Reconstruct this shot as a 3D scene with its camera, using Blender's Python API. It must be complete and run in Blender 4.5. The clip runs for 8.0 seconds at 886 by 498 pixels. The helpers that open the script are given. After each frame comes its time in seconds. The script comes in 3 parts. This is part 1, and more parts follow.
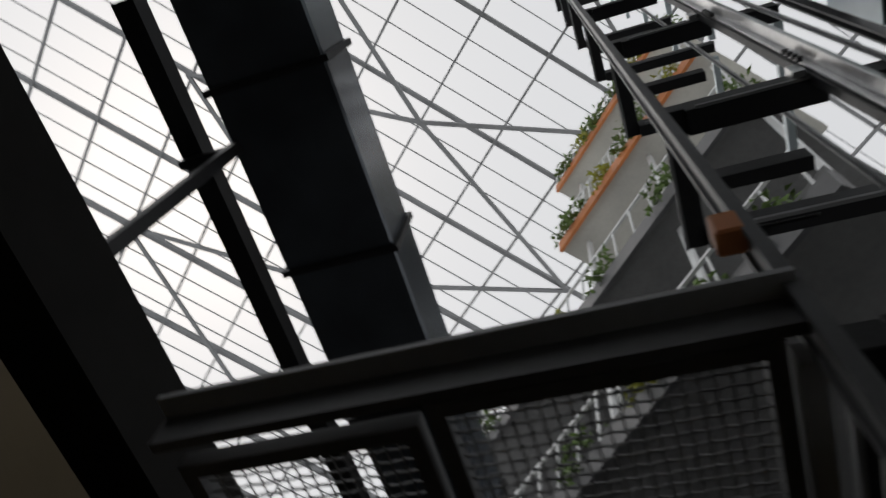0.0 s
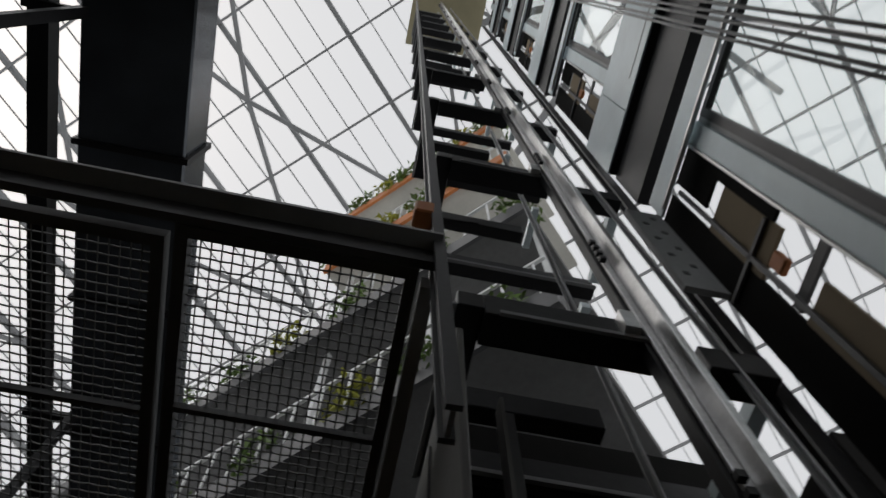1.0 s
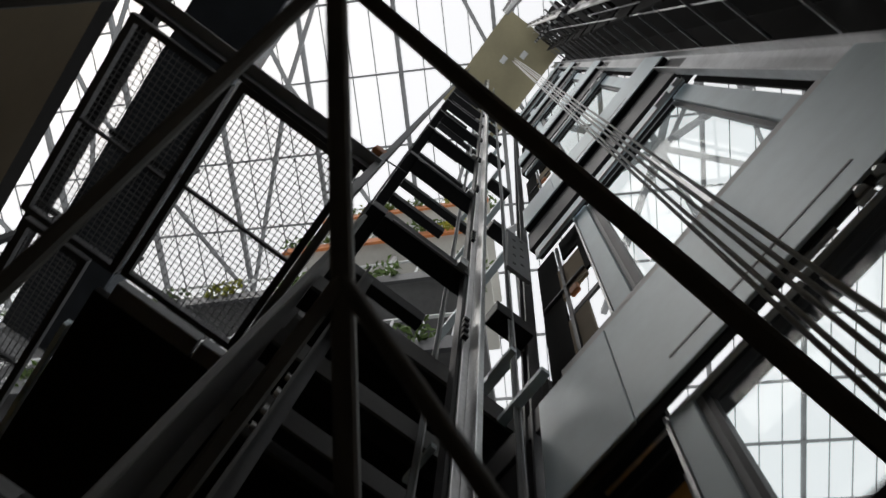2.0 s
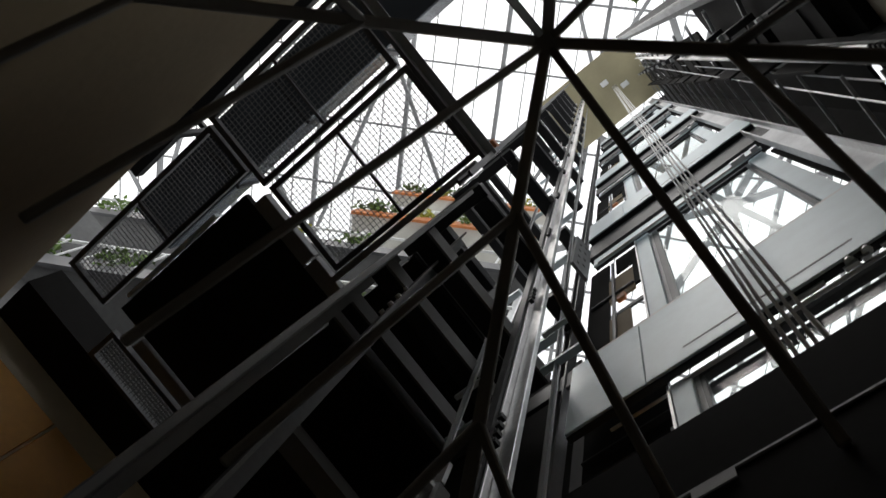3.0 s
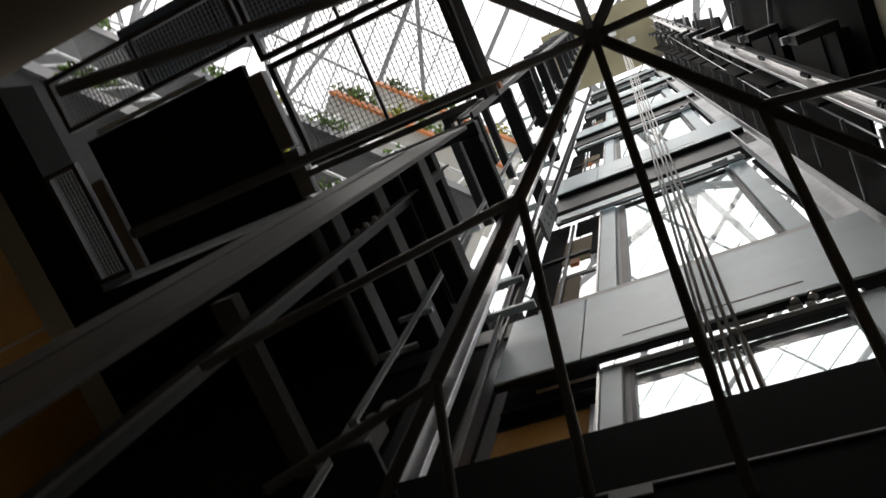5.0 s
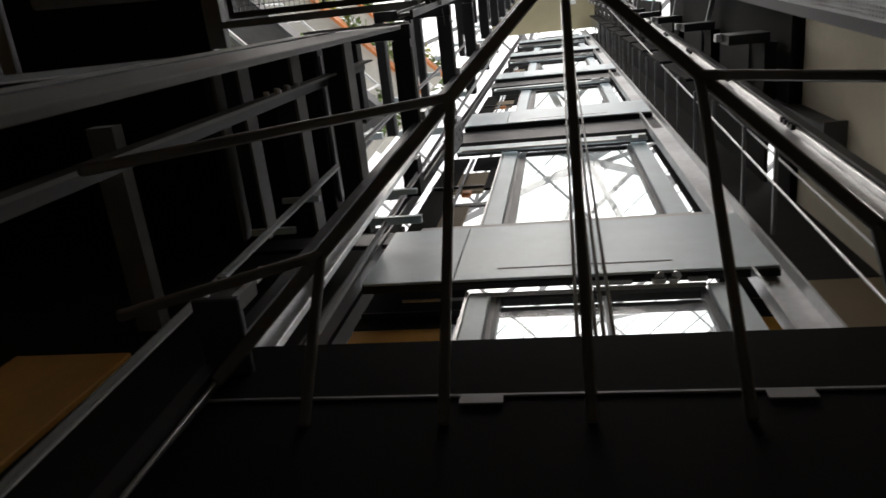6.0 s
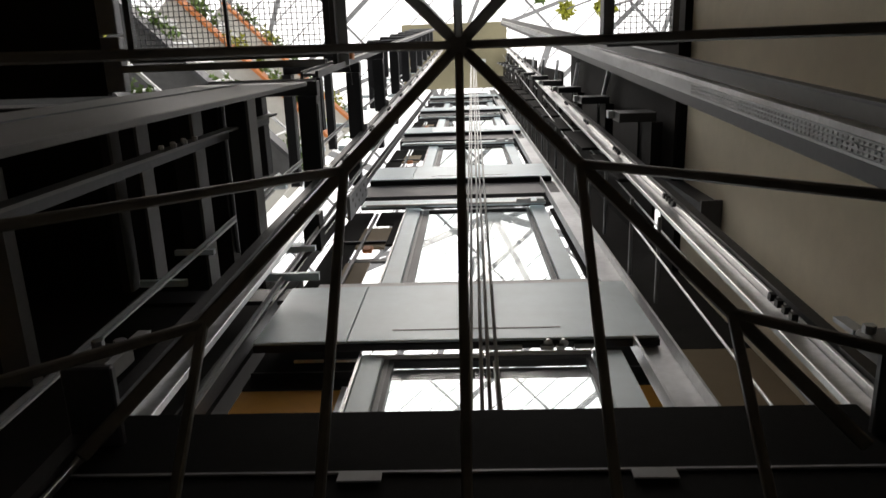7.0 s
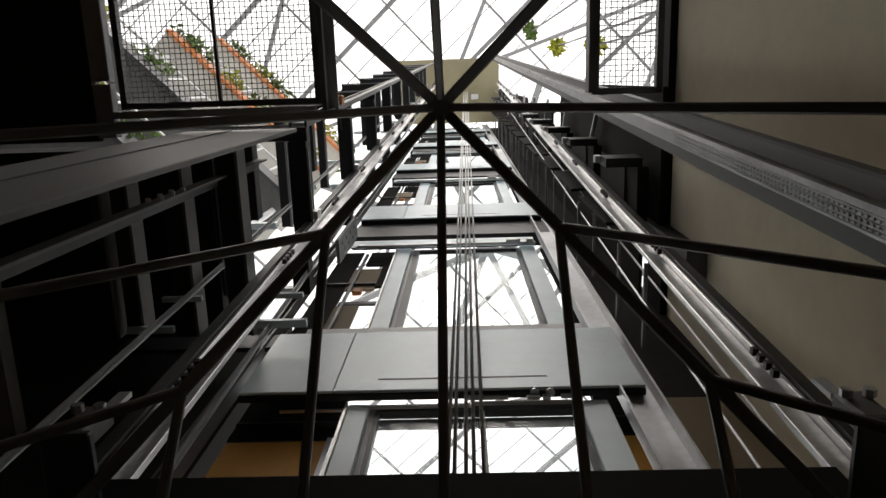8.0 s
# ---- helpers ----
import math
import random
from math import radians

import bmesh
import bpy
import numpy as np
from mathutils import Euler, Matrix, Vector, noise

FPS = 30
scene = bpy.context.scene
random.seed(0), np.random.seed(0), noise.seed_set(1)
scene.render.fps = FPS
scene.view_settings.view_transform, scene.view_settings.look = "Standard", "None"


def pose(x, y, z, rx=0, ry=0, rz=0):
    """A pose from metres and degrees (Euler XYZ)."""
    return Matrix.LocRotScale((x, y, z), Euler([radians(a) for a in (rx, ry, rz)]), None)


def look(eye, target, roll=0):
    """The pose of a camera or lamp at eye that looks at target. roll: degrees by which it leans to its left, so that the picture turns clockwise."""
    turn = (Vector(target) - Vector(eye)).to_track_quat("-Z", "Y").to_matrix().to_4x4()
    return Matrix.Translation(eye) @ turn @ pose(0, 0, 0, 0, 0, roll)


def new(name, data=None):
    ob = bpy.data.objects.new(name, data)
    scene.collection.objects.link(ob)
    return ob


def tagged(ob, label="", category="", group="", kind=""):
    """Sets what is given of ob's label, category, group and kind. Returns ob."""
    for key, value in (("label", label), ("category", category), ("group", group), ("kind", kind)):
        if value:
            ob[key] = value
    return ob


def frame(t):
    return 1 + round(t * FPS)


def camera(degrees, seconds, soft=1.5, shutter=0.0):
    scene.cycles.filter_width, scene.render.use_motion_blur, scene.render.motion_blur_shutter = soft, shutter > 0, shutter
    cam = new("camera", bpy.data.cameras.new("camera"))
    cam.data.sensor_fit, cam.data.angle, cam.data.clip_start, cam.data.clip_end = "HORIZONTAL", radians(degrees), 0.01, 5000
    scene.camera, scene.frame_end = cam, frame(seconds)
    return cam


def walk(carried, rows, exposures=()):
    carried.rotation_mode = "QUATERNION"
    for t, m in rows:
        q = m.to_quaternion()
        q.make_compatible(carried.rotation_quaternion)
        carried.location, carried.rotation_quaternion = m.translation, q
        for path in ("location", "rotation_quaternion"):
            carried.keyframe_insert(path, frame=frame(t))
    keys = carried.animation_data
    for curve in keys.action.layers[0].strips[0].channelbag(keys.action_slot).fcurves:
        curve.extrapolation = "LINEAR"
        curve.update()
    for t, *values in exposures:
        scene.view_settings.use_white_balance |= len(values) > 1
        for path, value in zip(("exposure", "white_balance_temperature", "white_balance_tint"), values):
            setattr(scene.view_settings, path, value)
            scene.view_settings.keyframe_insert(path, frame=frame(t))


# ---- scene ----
PATH = [
    (0, pose(0.132, 0.035, 4.444, 154.65, -6.90, 107.52)),
    (0.5, pose(0.081, 0.183, 4.159, 155.15, -4.93, 90.53)),
    (1, pose(0.104, 0.169, 3.799, 159.24, -0.00, 78.44)),
    (1.2, pose(0.125, 0.240, 3.660, 160.11, 0.33, 74.96)),
    (1.52, pose(0.148, 0.420, 3.280, 161.50, -1.45, 66.80)),
    (2, pose(0.130, 0.500, 2.480, 165.80, -5.20, 53.50)),
    (2.5, pose(0.090, 0.490, 2.000, 166.90, -6.60, 43.20)),
    (3, pose(0.130, 0.400, 1.720, 167.47, -12.51, 39.77)),
    (3.5, pose(0.170, 0.255, 1.670, 168.40, -12.33, 38.26)),
    (4, pose(0.171, 0.188, 1.648, 166.54, -12.37, 38.47)),
    (4.5, pose(0.164, 0.200, 1.664, 165.47, -12.73, 32.87)),
    (6, pose(0.056, 0.290, 1.652, 160.35, -8.10, 6.15)),
    (6.5, pose(0.088, 0.285, 1.644, 162.00, -3.54, 1.50)),
    (7, pose(0.102, 0.230, 1.651, 164.45, -1.70, 1.92)),
    (7.5, pose(0.130, 0.186, 1.654, 165.92, -1.52, 2.00)),
    (8, pose(0.135, 0.157, 1.656, 166.88, -1.25, 1.83)),
]
cam = camera(63.05, 8.0, shutter=0.3)
walk(cam, PATH, [(0, -1.05, 6500, 10), (1.2, -1.05, 6500, 10), (2.5, -0.30, 6500, 10), (3.5, -0.05, 6550, 10), (5.0, 0.05, 6650, 11), (6.0, 0.25, 6750, 12), (7.0, 0.32, 6850, 12), (8.0, 0.18, 6850, 12)])

# ---- light ----
world = bpy.data.worlds.new("sky")
scene.world = world
world.use_nodes = True
wn = world.node_tree.nodes
sky = wn.new("ShaderNodeTexSky")
sky.sky_type = "NISHITA"
sky.sun_disc = False
sky.sun_elevation, sky.sun_rotation = radians(58), radians(200)
sky.air_density, sky.dust_density, sky.ozone_density = 1.0, 4.0, 1.0
cloud = wn.new("ShaderNodeMix")
cloud.data_type = "RGBA"
cloud.inputs["Factor"].default_value = 0.85
cloud.inputs["B"].default_value = (11.0, 11.1, 11.2, 1)
world.node_tree.links.new(sky.outputs["Color"], cloud.inputs["A"])
world.node_tree.links.new(cloud.outputs["Result"], wn["Background"].inputs["Color"])
wn["Background"].inputs["Strength"].default_value = 0.15
sun = new("sun", bpy.data.lights.new("sun", "SUN"))
sun.data.energy, sun.data.angle, sun.data.color = 0.5, radians(30), (1.0, 0.97, 0.93)
sun.matrix_world = look((0, 0, 60), (6, 14, 25))


# ---- materials ----
def material(name, colour, rough=0.5, metal=0.0, grain=30.0, vary=0.25, bump=0.1, stain=0.3, stain_scale=1.5, random=0.0, spec=0.5):
    """A surface with fine grain, larger stains and a little relief."""
    m = bpy.data.materials.new(name)
    m.use_nodes = True
    n, link = m.node_tree.nodes, m.node_tree.links.new
    b = n["Principled BSDF"]
    co = n.new("ShaderNodeTexCoord")
    fine = n.new("ShaderNodeTexNoise")
    fine.inputs["Scale"].default_value, fine.inputs["Detail"].default_value = grain, 6
    wide = n.new("ShaderNodeTexNoise")
    wide.inputs["Scale"].default_value, wide.inputs["Detail"].default_value = stain_scale, 4
    link(co.outputs["Object"], fine.inputs["Vector"])
    link(co.outputs["Object"], wide.inputs["Vector"])
    r1 = n.new("ShaderNodeMapRange")
    r1.inputs["To Min"].default_value, r1.inputs["To Max"].default_value = 1 - vary, 1 + vary
    link(fine.outputs["Fac"], r1.inputs["Value"])
    r2 = n.new("ShaderNodeMapRange")
    r2.inputs["From Min"].default_value, r2.inputs["From Max"].default_value = 0.3, 0.7
    r2.inputs["To Min"].default_value, r2.inputs["To Max"].default_value = 1 - stain, 1 + stain * 0.5
    link(wide.outputs["Fac"], r2.inputs["Value"])
    mul = n.new("ShaderNodeMath")
    mul.operation = "MULTIPLY"
    link(r1.outputs["Result"], mul.inputs[0])
    link(r2.outputs["Result"], mul.inputs[1])
    last = mul.outputs[0]
    if random:
        info = n.new("ShaderNodeObjectInfo")
        r3 = n.new("ShaderNodeMapRange")
        r3.inputs["To Min"].default_value, r3.inputs["To Max"].default_value = 1 - random, 1 + random
        link(info.outputs["Random"], r3.inputs["Value"])
        mul2 = n.new("ShaderNodeMath")
        mul2.operation = "MULTIPLY"
        link(last, mul2.inputs[0])
        link(r3.outputs["Result"], mul2.inputs[1])
        last = mul2.outputs[0]
    mix = n.new("ShaderNodeVectorMath")
    mix.operation = "SCALE"
    mix.inputs[0].default_value = colour
    link(last, mix.inputs["Scale"])
    link(mix.outputs[0], b.inputs["Base Color"])
    rr = n.new("ShaderNodeMapRange")
    rr.inputs["To Min"].default_value, rr.inputs["To Max"].default_value = max(0.05, rough - 0.15), min(1, rough + 0.15)
    link(wide.outputs["Fac"], rr.inputs["Value"])
    link(rr.outputs["Result"], b.inputs["Roughness"])
    b.inputs["Metallic"].default_value = metal
    b.inputs["Specular IOR Level"].default_value = spec
    if bump:
        bp = n.new("ShaderNodeBump")
        bp.inputs["Strength"].default_value, bp.inputs["Distance"].default_value = bump, 0.01
        link(fine.outputs["Fac"], bp.inputs["Height"])
        link(bp.outputs["Normal"], b.inputs["Normal"])
    return m


BLACK = material("black paint", (0.028, 0.028, 0.030), 0.45, 0, 40, 0.2, 0.08, 0.35, 2, spec=0.25)
DARK = material("dark grey paint", (0.075, 0.076, 0.08), 0.5, 0, 40, 0.2, 0.08, 0.35, 2)
GREY = material("mid grey paint", (0.24, 0.245, 0.25), 0.5, 0, 30, 0.12, 0.06, 0.3, 2)
LIGHT = material("light grey sheet steel", (0.66, 0.755, 0.79), 0.42, 0.1, 18, 0.06, 0.03, 0.18, 1.5)
GALV = material("bright rail steel", (0.62, 0.62, 0.62), 0.34, 0.85, 60, 0.25, 0.06, 0.4, 3)
ZINC = material("zinc sheet", (0.60, 0.61, 0.62), 0.42, 0.6, 25, 0.2, 0.05, 0.3, 2)
ROPE = material("steel rope", (0.48, 0.48, 0.47), 0.45, 0.7, 200, 0.4, 0.3, 0.2, 8)
CREAM = material("cream plaster", (0.84, 0.75, 0.58), 0.85, 0, 14, 0.07, 0.25, 0.16, 0.8)
# shade under the machine room is put into this olive colour
OLIVESHADE = material("olive paint darkened for shade", (0.30, 0.27, 0.17), 0.8, 0, 14, 0.07, 0.15, 0.2, 0.8)
# cream plaster made darker and browner to stand for weak light
DIMPLASTER = material("plaster darkened for shade", (0.22, 0.17, 0.105), 0.85, 0, 14, 0.07, 0.25, 0.2, 0.8)
ORANGE = material("orange panel", (0.68, 0.33, 0.05), 0.5, 0, 20, 0.1, 0.05, 0.2, 1.5)
RUST = material("orange painted wood", (0.50, 0.17, 0.05), 0.6, 0, 20, 0.15, 0.05, 0.25, 2)
CONCRETE = material("dark concrete", (0.12, 0.12, 0.12), 0.85, 0, 12, 0.2, 0.3, 0.3, 0.7)
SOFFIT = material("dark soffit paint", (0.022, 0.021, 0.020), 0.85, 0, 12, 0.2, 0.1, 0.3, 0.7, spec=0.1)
WHITE = material("white painted steel", (0.66, 0.67, 0.67), 0.5, 0, 20, 0.06, 0.03, 0.2, 1)
WIRE = material("galvanised wire", (0.20, 0.20, 0.20), 0.5, 0.5, 60, 0.3, 0.0, 0.3, 3)
LEAF = material("leaves", (0.10, 0.17, 0.03), 0.6, 0, 8, 0.5, 0.0, 0.5, 3)
LEAF_Y = material("yellow green leaves", (0.32, 0.33, 0.03), 0.6, 0, 8, 0.4, 0.0, 0.4, 3)
ROOFBAR = material("roof glazing bar", (0.20, 0.205, 0.21), 0.5, 0.1, 10, 0.1, 0.0, 0.2, 1)

# black lowered below BLACK, so the missing light is in the colour
SHADEBLACK = material("black paint darkened for shade", (0.009, 0.0085, 0.008), 0.8, 0, 30, 0.2, 0.05, 0.4, 1.2, spec=0.05)
PALE = material("pale gallery plaster", (0.46, 0.45, 0.41), 0.8, 0, 14, 0.08, 0.2, 0.2, 0.9)
PANELGREY = material("panel grey paint", (0.150, 0.146, 0.140), 0.55, 0, 30, 0.12, 0.06, 0.35, 1.4)
CAGE = material("cage bar paint", (0.135, 0.124, 0.112), 0.5, 0, 40, 0.2, 0.08, 0.35, 2)
DARKGLOSS = material("dark gloss steel", (0.12, 0.135, 0.155), 0.20, 0.35, 10, 0.1, 0.02, 0.5, 1.2)

GLASS = bpy.data.materials.new("clear glass")
GLASS.use_nodes = True
gn = GLASS.node_tree.nodes
gl = GLASS.node_tree.links.new
gn.remove(gn["Principled BSDF"])
g_t, g_g, g_m, g_f = gn.new("ShaderNodeBsdfTransparent"), gn.new("ShaderNodeBsdfGlossy"), gn.new("ShaderNodeMixShader"), gn.new("ShaderNodeLayerWeight")
g_t.inputs["Color"].default_value = (0.95, 0.975, 0.97, 1)
g_g.inputs["Roughness"].default_value = 0.02
g_p = gn.new("ShaderNodeMath")
g_p.operation = "POWER"
g_p.inputs[1].default_value = 4.0
g_a = gn.new("ShaderNodeMath")
g_a.operation = "MULTIPLY_ADD"
g_a.inputs[1].default_value, g_a.inputs[2].default_value = 0.25, 0.015
gl(g_f.outputs["Facing"], g_p.inputs[0])
gl(g_p.outputs[0], g_a.inputs[0])
gl(g_a.outputs[0], g_m.inputs[0])
gl(g_t.outputs[0], g_m.inputs[1])
gl(g_g.outputs[0], g_m.inputs[2])
gl(g_m.outputs[0], gn["Material Output"].inputs["Surface"])


# ---- building helpers ----
def box(bm, x0, x1, y0, y1, z0, z1, bevel=0.0):
    r = bmesh.ops.create_cube(bm, size=1.0, matrix=Matrix.Translation(((x0 + x1) / 2, (y0 + y1) / 2, (z0 + z1) / 2))
                              @ Matrix.Diagonal((abs(x1 - x0), abs(y1 - y0), abs(z1 - z0), 1)))
    if bevel:
        edges = {e for v in r["verts"] for e in v.link_edges}
        bmesh.ops.bevel(bm, geom=list(edges), offset=bevel, segments=1, affect="EDGES")


def frame_of(a, b, up=(0, 0, 1)):
    """A matrix at a whose z axis runs to b; x is across, y is nearest to up."""
    z = (Vector(b) - Vector(a)).normalized()
    u = Vector(up)
    if abs(z.dot(u)) > 0.98:
        u = Vector((0, 1, 0))
    x = u.cross(z).normalized()
    y = z.cross(x)
    m = Matrix((x, y, z)).transposed().to_4x4()
    m.translation = a
    return m


def bar(bm, a, b, w, h, up=(0, 0, 1), bevel=0.0):
    """A straight bar of section w x h from a to b; h lies along up."""
    length = (Vector(b) - Vector(a)).length
    m = frame_of(a, b, up)
    r = bmesh.ops.create_cube(bm, size=1.0, matrix=m @ Matrix.Translation((0, 0, length / 2)) @ Matrix.Diagonal((w, h, length, 1)))
    if bevel:
        edges = {e for v in r["verts"] for e in v.link_edges}
        bmesh.ops.bevel(bm, geom=list(edges), offset=bevel, segments=1, affect="EDGES")


def rod(bm, a, b, r, sides=8):
    length = (Vector(b) - Vector(a)).length
    m = frame_of(a, b)
    bmesh.ops.create_cone(bm, cap_ends=True, segments=sides, radius1=r, radius2=r, depth=length, matrix=m @ Matrix.Translation((0, 0, length / 2)))


def mesh_of(name, bm, mat, smooth=False):
    me = bpy.data.meshes.new(name)
    bm.to_mesh(me)
    bm.free()
    me.materials.append(mat)
    if smooth:
        for p in me.polygons:
            p.use_smooth = True
    return me


def part(name, bm, mat, parent=None, label="", smooth=False):
    ob = new(name, mesh_of(name, bm, mat, smooth))
    if parent is not None:
        ob.parent = parent
    if label:
        tagged(ob, label)
    return ob


def thing(name, label, category, group="", at=(0, 0, 0), kind=""):
    ob = new(name)
    ob.location = at
    return tagged(ob, label, category, group, kind)


def boxes(name, mat, parent, *specs, bevel=0.0, label=""):
    bm = bmesh.new()
    for s in specs:
        box(bm, *s, bevel=bevel)
    return part(name, bm, mat, parent, label)


def structure(name, mat, label, category, *specs):
    ob = boxes(name, mat, None, *specs)
    return tagged(ob, label, category, kind="structure")


# ---- the hall ----
structure("floor", CONCRETE, "dark concrete floor of the ground level", "floor", (-9, 6, -4.2, 9, -0.2, 0))
structure("wall_east", CREAM, "cream plastered wall beside the lift shaft", "wall", (1.25, 1.45, -0.95, 2.6, 0, 5.5))
structure("wall_south", DIMPLASTER, "cream plastered wall behind the lift, colour darkened for shade", "wall", (-3.92, 1.45, -1.12, -0.92, 0, 5.30))
structure("wall_west", CREAM, "cream plastered wall of the lower hall", "wall", (-3.92, -3.72, -0.92, 1.46, 0, 5.495))
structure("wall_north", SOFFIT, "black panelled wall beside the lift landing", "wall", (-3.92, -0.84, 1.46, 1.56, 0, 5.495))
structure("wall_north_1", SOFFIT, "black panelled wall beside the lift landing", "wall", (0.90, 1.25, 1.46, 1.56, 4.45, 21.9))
structure("wall_north_2", DIMPLASTER, "cream plastered wall beside the lowest landing, colour darkened for shade", "wall", (0.90, 1.25, 1.46, 1.56, 0, 4.445))
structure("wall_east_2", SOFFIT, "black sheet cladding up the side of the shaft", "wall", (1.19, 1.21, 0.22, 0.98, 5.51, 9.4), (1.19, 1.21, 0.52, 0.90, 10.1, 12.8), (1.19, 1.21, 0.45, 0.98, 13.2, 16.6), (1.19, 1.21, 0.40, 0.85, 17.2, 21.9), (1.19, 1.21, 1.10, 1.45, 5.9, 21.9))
# outer walls added out of view to close the hall against sky light
structure("wall_south_1", CONCRETE, "dark outer wall added to keep sky light off the hall", "wall", (-9, 6, -4.4, -4.2, 0, 9))
structure("wall_west_1", CONCRETE, "dark outer wall added to keep sky light off the hall", "wall", (-9.2, -9, -4.2, 9, 0, 14))
structure("wall_east_1", CONCRETE, "dark outer wall added to keep sky light off the hall", "wall", (6, 6.2, -4.2, 9, 0, 9))
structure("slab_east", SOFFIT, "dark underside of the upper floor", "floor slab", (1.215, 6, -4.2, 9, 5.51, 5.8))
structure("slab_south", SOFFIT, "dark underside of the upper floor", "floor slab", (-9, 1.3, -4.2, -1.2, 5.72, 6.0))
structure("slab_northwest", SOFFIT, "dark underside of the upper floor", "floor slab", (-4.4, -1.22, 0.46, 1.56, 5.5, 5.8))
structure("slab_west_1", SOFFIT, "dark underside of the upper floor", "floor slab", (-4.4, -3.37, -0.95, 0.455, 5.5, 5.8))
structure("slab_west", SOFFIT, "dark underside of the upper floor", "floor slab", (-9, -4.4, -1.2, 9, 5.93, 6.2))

# orange cladding of the west wall
for y0, y1, z0, z1 in ((-0.90, -0.12, 4.6, 5.42), (-0.1, 0.50, 4.6, 5.42), (0.52, 1.4, 4.6, 5.42)):
    p = boxes("cladding_panel", ORANGE, None, (-3.718, -3.69, y0, y1, z0 - 1.6, z1 - 0.16), bevel=0.004)
    tagged(p, "orange cladding panel on the wall of the lower hall", "panel", "orange panels")
p = boxes("cladding_panel", ORANGE, None, (-2.12, -1.62, 1.43, 1.458, 3.0, 3.95), bevel=0.004)
tagged(p, "orange cladding panel on the black wall", "panel", "orange panels")

# grey box beam that runs out from the black wall
structure("trim_beam", GREY, "grey painted box beam running out from the black wall", "beam", (-1.74, -1.63, 0.60, 1.458, 4.20, 4.27))

# black plate with its pale frame, set in the mesh floor
plate = thing("floor_plate", "black solid plate framed by pale steel bars between mesh panels", "plate", "", (0, 0, 5.49))
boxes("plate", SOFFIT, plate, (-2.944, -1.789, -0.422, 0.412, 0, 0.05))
boxes("frame_bar", GREY, plate, (-1.779, -1.682, -0.345, 0.102, -0.02, 0.05), bevel=0.004)
boxes("frame_bar", GREY, plate, (-1.779, -1.682, 0.116, 0.393, -0.02, 0.05), bevel=0.004)
boxes("frame_bar", GREY, plate, (-3.051, -2.963, -0.190, 0.412, -0.02, 0.05), bevel=0.004)
boxes("frame_bar", LIGHT, plate, (-2.837, -2.012, -0.456, -0.432, -0.02, 0.03))

# ---- wire mesh panels ----
WPITCH = 0.027


def mesh_panel(x0, x1, y0, y1, z, bars=(), label="woven wire mesh panel in a dark steel angle frame"):
    g = thing("mesh_panel", label, "mesh panel", "mesh panels", (x0, y0, z))
    w, d = x1 - x0, y1 - y0
    bm = bmesh.new()
    nx, ny = int(w / WPITCH), int(d / WPITCH)
    for k in range(1, nx):
        x = k * w / nx
        for j in range(ny):
            up = 0.002 if (j + k) % 2 else -0.002
            bar(bm, (x, j * d / ny, -up), (x, (j + 1) * d / ny, up), 0.0040, 0.0040)
    for k in range(1, ny):
        y = k * d / ny
        rod(bm, (0, y, 0), (w, y, 0), 0.0022, 4)
    part("wire_mesh", bm, WIRE, g)
    t = 0.032
    boxes("frame_bar", DARK, g, (0, w, -t, 0, -0.022, 0.022))
    boxes("frame_bar", DARK, g, (0, w, d, d + t, -0.022, 0.022))
    boxes("frame_bar", DARK, g, (-t, 0, -t, d + t, -0.022, 0.022))
    boxes("frame_bar", DARK, g, (w, w + t, -t, d + t, -0.022, 0.022))
    for b in bars:
        boxes("cross_bar", DARK, g, (b * w - 0.008, b * w + 0.008, 0, d, -0.03, -0.006))
    return g


mesh_panel(-1.604, -0.614, -0.325, 0.218, 5.49, (0.5,))
mesh_panel(-1.624, -0.653, -0.850, -0.413, 5.49, (0.5,))
mesh_panel(-2.983, -1.711, -0.811, -0.539, 5.49, (0.5,))
mesh_panel(-3.313, -3.118, -0.316, 0.373, 5.49)
mesh_panel(0.851, 1.142, -0.345, 0.218, 5.49)
mesh_panel(0.851, 1.142, -0.869, -0.403, 5.49)

# rail along the shaft edge of the mesh floor, with a flat top
edge = thing("edge_beam", "dark grey steel edge beam carrying the mesh panels", "beam", "edge beams", (0, 0, 5.49))
boxes("web", DARK, edge, (-0.580, -0.556, -0.917, 0.296, -0.02, 0.06))
boxes("flange", GREY, edge, (-0.580, -0.508, -0.917, 0.296, 0.06, 0.075))
edge2 = thing("edge_beam", "dark grey steel edge beam carrying the mesh panels", "beam", "edge beams", (0, 0, 5.49))
boxes("web", DARK, edge2, (0.793, 0.814, -0.917, 0.238, -0.05, 0.05))
edge3 = thing("edge_beam", "pale steel edge beam in front of the mesh panels", "beam", "edge beams", (0, 0, 5.49))
boxes("web", GREY, edge3, (-1.672, -0.614, 0.259, 0.296, -0.05, 0.01))
tall = thing("shaft_post", "grey steel channel post at the end of the mesh floor", "post", "shaft posts", (0, 0, 4.80))
for nm, x0, x1, mat in (("web", -0.592, -0.540, GREY), ("lip", -0.539, -0.527, DARK), ("lip", -0.605, -0.593, DARK)):
    bm = bmesh.new()
    bar(bm, ((x0 + x1) / 2, 0.318, 0), ((x0 + x1) / 2, -0.33, 17.1), x1 - x0, 0.010 if nm == "web" else 0.030, (0, 1, 0))
    part(nm, bm, mat, tall)
sensor = thing("limit_switch", "small brown switch box on the edge beam", "switch", "", (-0.555, 0.245, 5.78))
